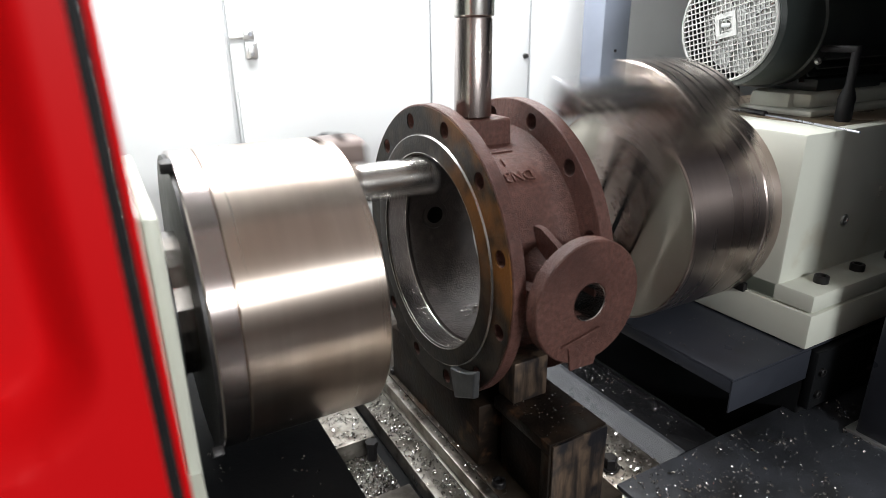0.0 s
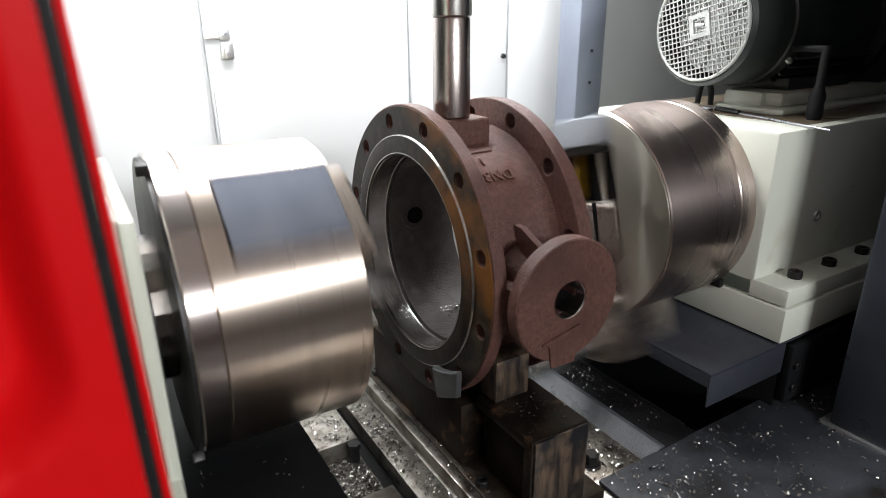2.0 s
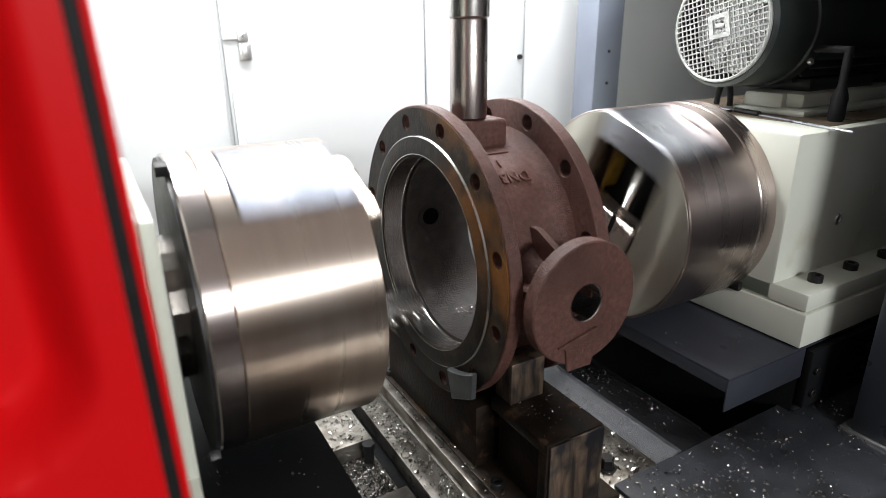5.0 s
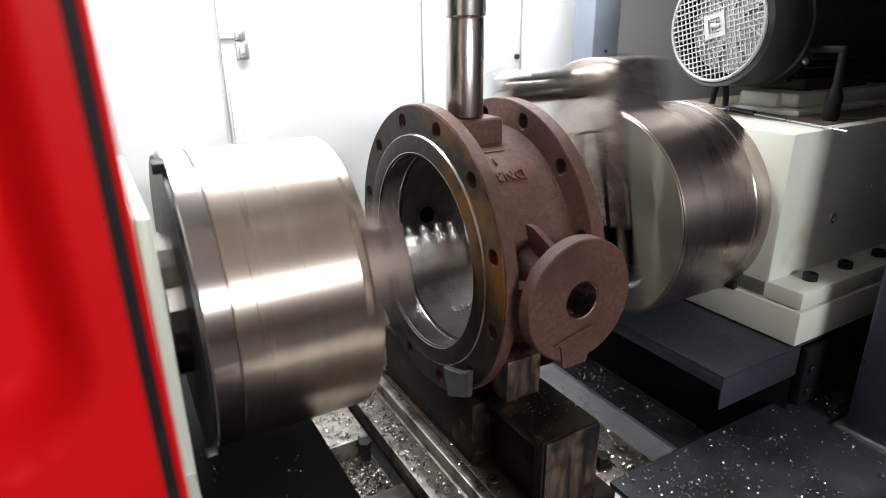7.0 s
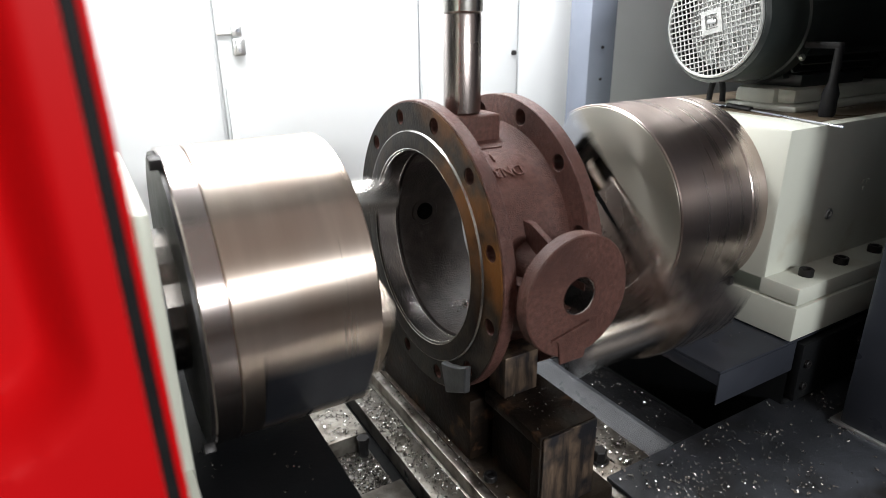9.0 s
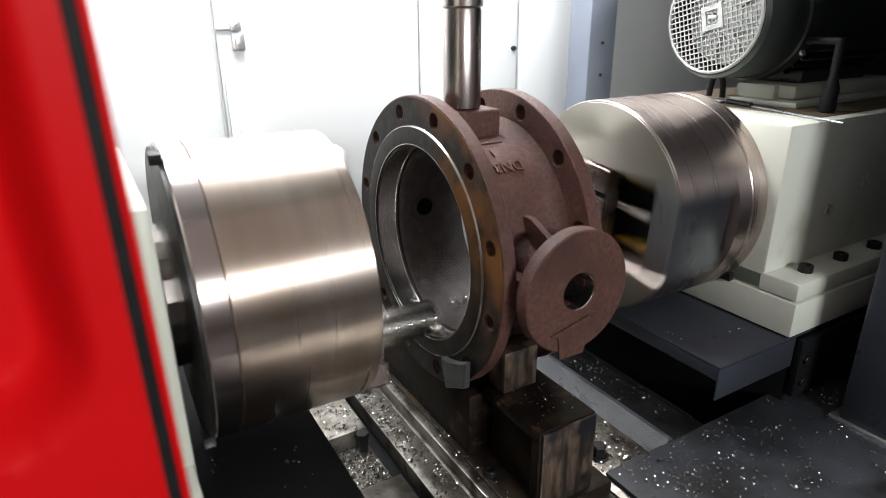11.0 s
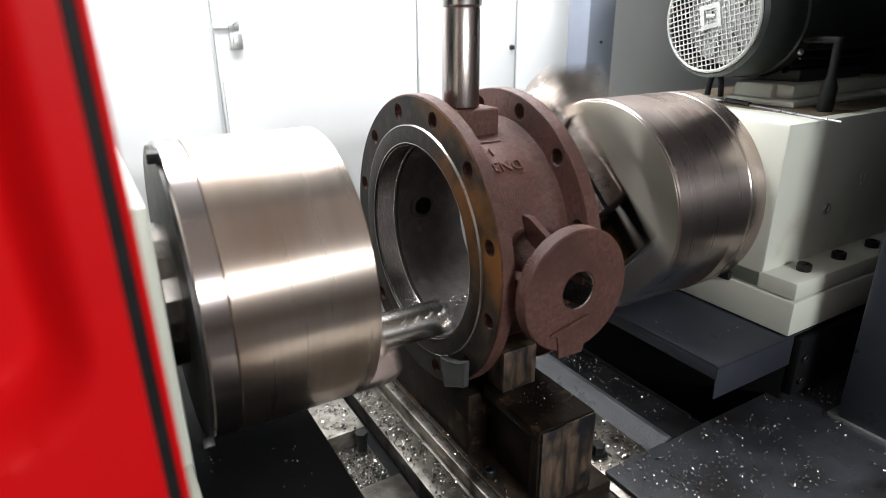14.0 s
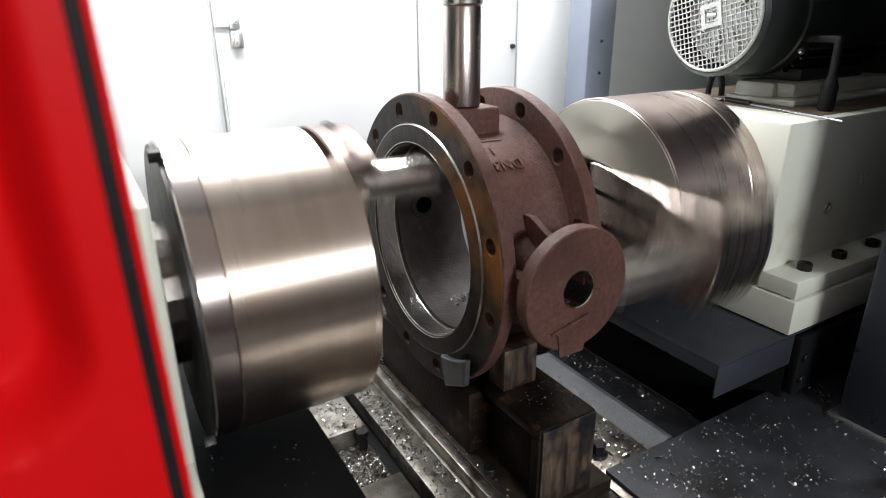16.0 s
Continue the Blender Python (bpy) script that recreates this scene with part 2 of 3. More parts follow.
def lathe(profile, segs=64, axis="x", at=(0, 0, 0), bm=None, closed=True):
    """Turns (along, radius) points about an axis; a closed profile makes a solid ring."""
    b = bmesh.new()
    rings = []
    for a, r in profile:
        if r < 1e-6:
            rings.append([b.verts.new((a, 0, 0))])
        else:
            rings.append([b.verts.new((a, r * math.cos(2 * math.pi * i / segs), r * math.sin(2 * math.pi * i / segs))) for i in range(segs)])
    pairs = list(zip(rings, rings[1:] + rings[:1])) if closed else list(zip(rings, rings[1:]))
    for p, q in pairs:
        if len(p) == 1 and len(q) == 1:
            continue
        for i in range(segs):
            j = (i + 1) % segs
            if len(p) == 1:
                b.faces.new((p[0], q[i], q[j]))
            elif len(q) == 1:
                b.faces.new((p[i], p[j], q[0]))
            else:
                b.faces.new((p[i], p[j], q[j], q[i]))
    bmesh.ops.transform(b, matrix=Matrix.Translation(at) @ AXES[axis], verts=b.verts)
    return merged(bm, b)


def rod(r, a0, a1, axis="x", at=(0, 0, 0), segs=32, bev=0.0015, bm=None):
    return lathe([(a0, 0), (a0, r - bev), (a0 + bev, r), (a1 - bev, r), (a1, r - bev), (a1, 0)], segs, axis, at, bm, False)


def circle(r, n, cu=0.0, cv=0.0):
    return [(cu + r * math.cos(2 * math.pi * i / n), cv + r * math.sin(2 * math.pi * i / n)) for i in range(n)]


def plate(outer, holes, a0, a1, axis="x", bevel=0.0, bm=None):
    """A flat plate with an outline and holes, (u, v) = (y, z) for axis x, (x, z) for y, (x, y) for z."""
    b = bmesh.new()
    put = dict(x=lambda u, v: (a0, u, v), y=lambda u, v: (u, a0, v), z=lambda u, v: (u, v, a0))[axis]
    edges = []
    for loop in [outer] + list(holes):
        vs = [b.verts.new(put(u, v)) for u, v in loop]
        edges += [b.edges.new((vs[i], vs[(i + 1) % len(vs)])) for i in range(len(vs))]
    bmesh.ops.triangle_fill(b, use_beauty=True, use_dissolve=False, edges=edges)
    ext = bmesh.ops.extrude_face_region(b, geom=b.faces[:])
    move = dict(x=(a1 - a0, 0, 0), y=(0, a1 - a0, 0), z=(0, 0, a1 - a0))[axis]
    bmesh.ops.translate(b, vec=move, verts=[g for g in ext["geom"] if isinstance(g, bmesh.types.BMVert)])
    if bevel:
        sharp = [e for e in b.edges if len(e.link_faces) == 2 and e.calc_face_angle(0) > 1.2]
        bmesh.ops.bevel(b, geom=sharp, offset=bevel, segments=1, affect="EDGES")
    return merged(bm, b)


def tube(points, r, segs=10, bm=None):
    """A bent round bar along points."""
    b = bmesh.new()
    rings = []
    for i, c in enumerate(points):
        c = Vector(c)
        d = (Vector(points[min(i + 1, len(points) - 1)]) - Vector(points[max(i - 1, 0)])).normalized()
        side = d.orthogonal().normalized() if not rings else (side - d * side.dot(d)).normalized()
        up = d.cross(side)
        rings.append([b.verts.new(c + r * (math.cos(2 * math.pi * k / segs) * side + math.sin(2 * math.pi * k / segs) * up)) for k in range(segs)])
    for p, q in zip(rings, rings[1:]):
        for k in range(segs):
            b.faces.new((p[k], p[(k + 1) % segs], q[(k + 1) % segs], q[k]))
    b.faces.new(rings[0]), b.faces.new(rings[-1])
    return merged(bm, b)


def socket_screw(r, h, axis, at, bm=None, segs=20):
    """Cap screw with a hexagon socket; it rises along the axis from at."""
    prof = [(0, 0), (0, r), (h - 0.12 * r, r), (h, r * 0.9), (h, r * 0.55), (h * 0.55, r * 0.5), (h * 0.55, 0)]
    return lathe(prof, segs, axis, at, bm, False)


def letters(name, text, size, depth, m, mat, parent):
    cu = bpy.data.curves.new(name, "FONT")
    cu.body, cu.size, cu.extrude, cu.align_x, cu.align_y = text, size, depth, "CENTER", "CENTER"
    tmp = new(name, cu)
    me = bpy.data.meshes.new_from_object(tmp.evaluated_get(bpy.context.evaluated_depsgraph_get()))
    bpy.data.objects.remove(tmp)
    me.transform(m)
    me.materials.clear()
    me.materials.append(M[mat])
    ob = new(name, me)
    ob.parent = parent
    return ob


# ---- setting ----
def build_setting():
    # back panels of the enclosure, with a door leaf standing a little proud
    wall = tagged(part("wall_back", box(-1.6, 2.2, 0.632, 0.66, -0.62, 1.15, 0), "white"), "white painted sheet-metal back wall of the machine enclosure", "wall", kind="structure")
    part("panel", box(-0.139, 0.338, 0.616, 0.632, -0.40, 1.14, 0.003), "white", wall)
    part("panel", box(0.344, 0.640, 0.618, 0.632, -0.40, 1.14, 0.003), "white", wall)
    part("panel", box(-1.2, -0.147, 0.620, 0.632, -0.40, 1.14, 0.003), "white", wall)
    part("panel", box(0.650, 1.9, 0.622, 0.632, -0.40, 1.14, 0.003), "white", wall)
    part("frame_strip", box(-0.134, -0.118, 0.606, 0.616, -0.40, 0.20, 0.002), "white", wall)
    part("frame_strip", box(0.346, 0.356, 0.612, 0.618, -0.40, 0.235, 0.002), "white", wall)
    # unseen side walls, kept dark so little light bounces onto side faces
    tagged(part("wall_left", box(-1.62, -1.6, -0.5, 0.66, -0.62, 1.15, 0), "dark"), "unseen side wall of the enclosure, dark so it bounces little light", "wall", kind="structure")
    tagged(part("wall_right", box(1.85, 1.87, -0.5, 0.66, -0.62, 1.15, 0), "dark"), "unseen side wall of the enclosure, dark so it bounces little light", "wall", kind="structure")
    # out-of-view panel added to block hall light right of the column
    tagged(part("wall_front", box(0.80, 1.85, -0.50, -0.46, -0.62, 1.15, 0), "dark"), "unseen dark front panel that blocks hall light beside the column", "wall", kind="structure")
    # unseen roof, added in white as a reflector over drums and valve
    tagged(part("ceiling", box(-1.6, 2.2, -0.45, 0.66, 1.15, 1.17, 0), "white"), "unseen roof of the enclosure, white to reflect light onto drums and valve", "ceiling", kind="structure")
    tagged(part("ground", box(-9, 9, -9, -0.9, -0.98, -0.95, 0), "concrete"), "worn grey concrete hall floor before the machine", "floor", kind="structure")
    tagged(part("wall_base", box(-1.6, 1.9, -0.92, -0.90, -0.95, -0.45, 0), "grey"), "grey painted machine skirt", "wall", kind="structure")
    tagged(part("floor", box(-1.6, 1.9, -0.9, 0.66, -0.64, -0.62, 0), "dark"), "dark oily machine pan under the bed", "floor", kind="structure")


def build_table():
    """T-slot table with pockets, guide strip and chip plate."""
    bed = thing("machine_table", "milled steel T-slot machine table strewn with chips", "machine bed", (0, 0, -0.355))
    part("bed_casting", box(-0.30, 0.322, -0.75, 0.60, -0.265, -0.036, 0.004), "dark", bed, "dark painted bed casting")
    part("table_strip", box(-0.058, -0.012, -0.75, 0.60, -0.034, 0, 0.0015), "table", bed)
    part("table_strip", box(0.182, 0.326, -0.75, 0.60, -0.034, 0, 0.0015), "table", bed)
    part("table_strip", box(-0.010, 0.180, -0.75, 0.60, -0.034, -0.002, 0.0015), "table", bed)
    part("table_strip", box(-0.20, -0.078, 0.068, 0.60, -0.034, 0, 0.0015), "table", bed)
    part("table_strip", box(-0.20, -0.078, -0.75, -0.070, -0.034, 0, 0.0015), "table", bed)
    part("pocket_floor", box(-0.20, -0.078, -0.0695, 0.0675, -0.036, -0.0335, 0.0005), "table", bed)
    bm = lathe([(-0.034, 0), (-0.034, 0.009), (-0.006, 0.009), (-0.006, 0.0115), (0.004, 0.0115), (0.004, 0)], 6, "z", (-0.092, 0.052, 0), None, False)
    part("clamp_stud", bm, "black_steel", bed)


def build_guides():
    rail = thing("bed_guard", "dark painted bed guard with a rolled steel edge", "machine guard", (0.33, 0, -0.36))
    slope = bmesh.new()
    fold = [(-0.030, 0.0062)] + [(0.012 + 0.010 * math.sin(t), 0.0075 + 0.0105 * math.cos(t)) for t in np.linspace(-0.5, 0.0, 5)] + [(0.018, 0.0180)]
    fold += [(0.018, 0.0155), (0.010, 0.0150), (-0.030, 0.0056)]
    ends = [[slope.verts.new((x, y, z)) for x, z in fold] for y in (-0.244, 0.60)]
    n = len(fold)
    for i in range(n):
        slope.faces.new((ends[0][i], ends[0][(i + 1) % n], ends[1][(i + 1) % n], ends[1][i]))
    slope.faces.new(ends[0]), slope.faces.new(ends[1])
    part("guard_edge", slope, "guard", rail, "grey painted sloped edge of the guard", 20)
    part("guard_sheet", box(0.0182, 0.095, -0.244, 0.60, 0.014, 0.0172, 0.0006), "oiled", rail, "black oil-filmed sheet behind the edge")
    part("guard_skirt", box(0.090, 0.094, -0.222, 0.60, -0.24, 0.021, 0.001), "dark", rail)
    pan = thing("chip_plate", "dark grey chip plate beside the bed, littered with swarf", "cover plate", (0, 0, -0.354))
    part("plate_top", box(0.197, 1.30, -0.75, -0.242, 0.0, 0.008, 0.002), "plate", pan)
    part("plate_lip", box(0.345, 1.30, -0.246, -0.242, -0.06, 0.000, 0.001), "plate", pan)
    cov = thing("way_cover", "dark grey folded way cover under the tool head", "way cover", (-0.205, 0, -0.215))
    part("cover_top", box(-0.5, 0.0, -0.275, 0.275, 0.0, 0.006, 0.002), "dark", cov)
    part("cover_lip", box(-0.5, -0.001, -0.275, -0.271, -0.06, 0.0, 0.001), "dark", cov)
    part("cover_front", box(-0.005, -0.001, -0.271, 0.275, -0.10, 0.0, 0.001), "dark", cov)
    cov = thing("way_cover", "blue-grey folded way cover with a hanging lip", "way cover", (0.40, 0, -0.211))
    part("cover_top", box(0.0, 0.6, -0.273, 0.273, 0.0, 0.005, 0.002), "grey", cov)
    part("cover_lip", box(0.0, 0.21, -0.273, -0.270, -0.058, 0.0, 0.001), "grey", cov)
    part("cover_front", box(0.0, 0.004, -0.270, 0.273, -0.022, 0.0, 0.001), "grey", cov)
    way = thing("guide_way", "dark bolted guide way under the saddle", "guide way", (0.60, 0, -0.36))
    part("way_body", box(0.012, 0.9, -0.268, 0.268, -0.26, 0.150, 0.004), "dark", way)
    strip = part("way_strip", box(0.012, 0.9, -0.286, -0.268, 0.03, 0.146, 0.003), "dark", way)
    for i, (x, z) in enumerate(((0.03, 0.105), (0.03, 0.06), (0.2, 0.105), (0.2, 0.06), (0.4, 0.105), (0.4, 0.06))):
        part("screw", socket_screw(0.008, 0.006, "y", (0, 0, 0)), "black_steel", strip).matrix_local = pose(x, -0.286, z, 0, 0, 180)


# ---- workpiece ----
def build_valve():
    v = thing("butterfly_valve", "reddish-brown cast iron butterfly valve body, one flange rusty and machined", "valve")
    R, P, B = 0.2225, 0.200, 0.150
    holes = [circle(0.0118, 16, P * math.cos(radians(15 + 30 * k)), P * math.sin(radians(15 + 30 * k))) for k in range(12)]
    part("front_flange", plate(circle(R, 128), [circle(B + 0.004, 96)] + holes, 0.0025, 0.0225, "x", 0.0012), "cast", v, "reddish cast rim flange with twelve bolt holes")
    part("flange_face", plate(circle(R - 0.003, 128), [circle(0.1795, 96)] + holes, 0.0008, 0.0026, "x"), "cast_face", v, "dark machined flange face with orange rust")
    part("raised_face", lathe([(0.0026, 0.179), (-0.0014, 0.1785), (-0.002, 0.177), (-0.002, 0.1515), (0.0005, 0.1495), (0.0026, 0.1495)], 128), "cast_face", v, "raised dark sealing face with rust")
    part("edge_ring", lathe([(0.0006, 0.1800), (-0.0016, 0.1786), (-0.0018, 0.1778), (0.0006, 0.1778)], 128), "bright", v, "thin bright turned edge")
    part("edge_ring", lathe([(-0.0023, 0.1530), (-0.0023, 0.1520), (0.0010, 0.1492), (0.0016, 0.1500)], 128), "bright", v, "thin bright bore edge")
    part("edge_ring", lathe([(0.0335, 0.1490), (0.0345, 0.1486), (0.0350, 0.1500), (0.0340, 0.1505)], 128), "bright", v, "thin bright inner edge")
    part("back_flange", plate(circle(R, 128), [circle(B + 0.004, 96)] + holes, 0.148, 0.170, "x", 0.0012), "cast", v, "reddish-brown cast flange")
    prof = [(0.020, 0.186), (0.026, 0.176), (0.036, 0.1665), (0.048, 0.164), (0.124, 0.164), (0.136, 0.1665), (0.145, 0.176), (0.150, 0.186), (0.150, 0.157), (0.020, 0.157)]
    part("body_shell", lathe(prof, 128), "cast", v)
    part("seat_ring", lathe([(0.0005, 0.1495), (0.0340, 0.1495), (0.0340, 0.1540), (0.0005, 0.1540)], 128), "bore", v, "bright freshly machined bore")
    part("bore_groove", lathe([(0.034, 0.1545), (0.036, 0.1525), (0.040, 0.1525), (0.041, 0.1475), (0.050, 0.1455), (0.168, 0.1455), (0.168, 0.1545)], 128), "cast_dark", v, "dark rough cast inner wall")
    # stem bore on the far side, a solid black plug painting the hole's shade
    boss = part("stem_boss", lathe([(0.145, 0.0155), (0.1425, 0.016), (0.1425, 0.024), (0.1455, 0.026), (0.175, 0.026), (0.175, 0.0155)], 32, "y", (0.090, 0, 0.008)), "cast_dark", v)
    part("stem_bore", rod(0.0152, 0.1415, 0.147, "y", (0.090, 0, 0.008)), "void", v, "black plug painted as the shade in the stem hole")
    # neck, ribs and mounting disc toward the operator
    part("neck", lathe([(-0.245, 0.0300), (-0.215, 0.0295), (-0.185, 0.031), (-0.170, 0.038), (-0.152, 0.050), (-0.146, 0.0255), (-0.245, 0.0255)], 40, "y", (0.0925, 0, -0.002)), "cast", v)
    part("bore_lining", lathe([(-0.2615, 0.0256), (-0.2605, 0.0246), (-0.206, 0.0246), (-0.206, 0.0256)], 48, "y", (0.0925, 0, -0.002)), "bore", v, "bright drilled shaft bore")
    # solid black end of the bore, its shade put into the colour
    part("shaft_bore", rod(0.0257, -0.205, -0.175, "y", (0.0925, 0, -0.002)), "void", v, "black plug painted as the shade deep in the shaft bore")
    for s in (1, -1):
        rb = bmesh.new()
        pts = [(0, -0.244, s * 0.026), (0, -0.244, s * 0.036), (0, -0.165, s * 0.070), (0, -0.150, s * 0.070), (0, -0.150, s * 0.026)]
        for dx in (0.085, 0.095):
            rb.faces.new([rb.verts.new((dx, y, z)) for _, y, z in pts])
        bmesh.ops.bridge_loops(rb, edges=rb.edges[:])
        part("rib", rb, "cast", v)
        rb = bmesh.new()
        pts = [(-0.244, s * 0.026), (-0.244, s * 0.040), (-0.170, s * 0.058), (-0.150, s * 0.058), (-0.150, s * 0.026)]
        for dz in (-0.007, 0.003):
            rb.faces.new([rb.verts.new((0.090 + x, y, dz)) for y, x in pts])
        bmesh.ops.bridge_loops(rb, edges=rb.edges[:])
        part("rib", rb, "cast", v)
    part("mounting_disc", plate(circle(0.0835, 96, 0.091, -0.003), [circle(0.0255, 48, 0.0925, -0.002)], -0.262, -0.240, "y", 0.0018), "cast", v, "round cast mounting disc with a drilled hole")
    lug = [(0.051, -0.052), (0.108, -0.041), (0.112, -0.062), (0.104, -0.092), (0.064, -0.092), (0.060, -0.060)]
    part("lug", plate(lug, [], -0.2645, -0.2615, "y", 0.0006), "cast", v)
    part("ridge", plate([(0.048, -0.0525), (0.110, -0.0385), (0.1105, -0.0415), (0.0485, -0.0555)], [], -0.2660, -0.2617, "y", 0.0006), "cast", v)
    # pad under the press rod
    part("pad", box(0.040, 0.129, -0.031, 0.062, 0.150, 0.199, 0.006, None, 3), "cast", v, "flat cast foot pad with rounded corners")
    # raised foundry letters, upside down as the body lies
    for text, x, ang, size in (("DN3", 0.091, 38.5, 0.025), ("1", 0.080, 28.5, 0.021)):
        a = radians(ang)
        n = Vector((0, -math.sin(a), math.cos(a)))
        up = Vector((0, -math.cos(a), -math.sin(a)))
        side = up.cross(n)
        m = Matrix((side, up, n)).transposed().to_4x4()
        m.translation = Vector((x, 0, 0)) + n * 0.1640
        letters("letters", text, size, 0.0036, m, "cast", v)
    part("ridge", box(0.074, 0.112, -0.0015, 0.0015, 0, 0.002, 0.0005), "cast", v).matrix_local = pose(0, -0.164 * math.sin(radians(20)), 0.164 * math.cos(radians(20)), 20)


def build_fixture():
    f = thing("fixture", "dark oily welded clamping fixture bolted to the table", "fixture", (0, 0, -0.355))
    part("base_plate", box(0.012, 0.176, -0.275, 0.42, 0, 0.025, 0.002), "oily_plate", f, "steel base plate with a brown oil film")
    part("plate_edge", box(-0.006, 0.0115, -0.275, 0.42, 0, 0.0245, 0.002), "table", f, "bare milled edge of the base plate")
    part("rest_block", box(0.052, 0.136, -0.246, -0.132, 0.025, 0.136, 0.003), "fixture", f, "dark oily block")
    part("rest_top", box(0.040, 0.142, -0.262, -0.128, 0.136, 0.155, 0.003), "fixture", f, "rusty top slab")
    part("rest_front", box(0.040, 0.142, -0.262, -0.244, 0.025, 0.137, 0.003), "fixture", f)
    part("rest_face", box(0.044, 0.140, -0.2665, -0.262, 0.022, 0.153, 0.0015), "fixture_worn", f, "scraped steel front of the block")
    part("rest_bracket", box(0.054, 0.116, -0.160, -0.118, 0.152, 0.222, 0.004), "fixture_worn", f, "scraped bracket")
    part("cradle", box(0.020, 0.150, -0.118, 0.20, 0.025, 0.136, 0.004), "fixture", f, "dark cradle under the flanges")
    part("cradle_arm", box(0.026, 0.146, 0.10, 0.19, 0.130, 0.24, 0.004), "fixture", f)
    for x, y in ((0.026, -0.168), (0.026, 0.205), (0.158, -0.205)):
        part("screw", socket_screw(0.0105, 0.010, "z", (x, y, 0.025)), "black_steel", f)
    b = thing("hex_bolt", "dark oily hexagon bolt holding down the table strip", "bolt", (0.222, -0.200, -0.355))
    part("bolt_head", lathe([(0.004, 0), (0.004, 0.0125), (0.020, 0.0125), (0.022, 0.0105), (0.022, 0)], 6, "z", (0, 0, 0), None, False), "black_steel", b)
    part("washer", rod(0.017, 0, 0.004, "z"), "black_steel", b)
    tagged(part("clamp_jaw", plate([(-0.088, -0.153), (-0.110, -0.148), (-0.135, -0.139), (-0.158, -0.127), (-0.155, -0.171), (-0.102, -0.199)], [], -0.014, -0.003, "x", 0.002), "jaw"), "grey ground steel clamp jaw against the flange", "clamp")


def build_press():
    pr = thing("press_rod", "round steel press rod with oil streaks standing on the valve pad", "rod", (0.079, 0.0, 0.199))
    part("lower_rod", lathe([(0, 0), (0, 0.024), (0.003, 0.0275), (0.137, 0.0275), (0.140, 0.026), (0.140, 0)], 48, "z", (0, 0, 0), None, False), "rod", pr)
    part("upper_rod", lathe([(0.140, 0), (0.140, 0.0285), (0.142, 0.0300), (0.94, 0.0300), (0.94, 0)], 48, "z", (0, 0, 0), None, False), "bright", pr, "polished upper rod")


# ---- tool heads ----
def segment(r, zc, x0, x1, sign, n=40):
    a = math.asin(zc / r)
    pts = [(r * math.cos(a + (math.pi - 2 * a) * i / n), sign * r * math.sin(a + (math.pi - 2 * a) * i / n)) for i in range(n + 1)]
    b = plate(pts, [], x0, x1, "x")
    rim = [e for e in b.edges if all(abs(v.co.x - x1) < 1e-6 for v in e.verts) and e.calc_face_angle(0) > 1.2]
    bmesh.ops.bevel(b, geom=rim, offset=0.0018, segments=1, affect="EDGES")
    return b


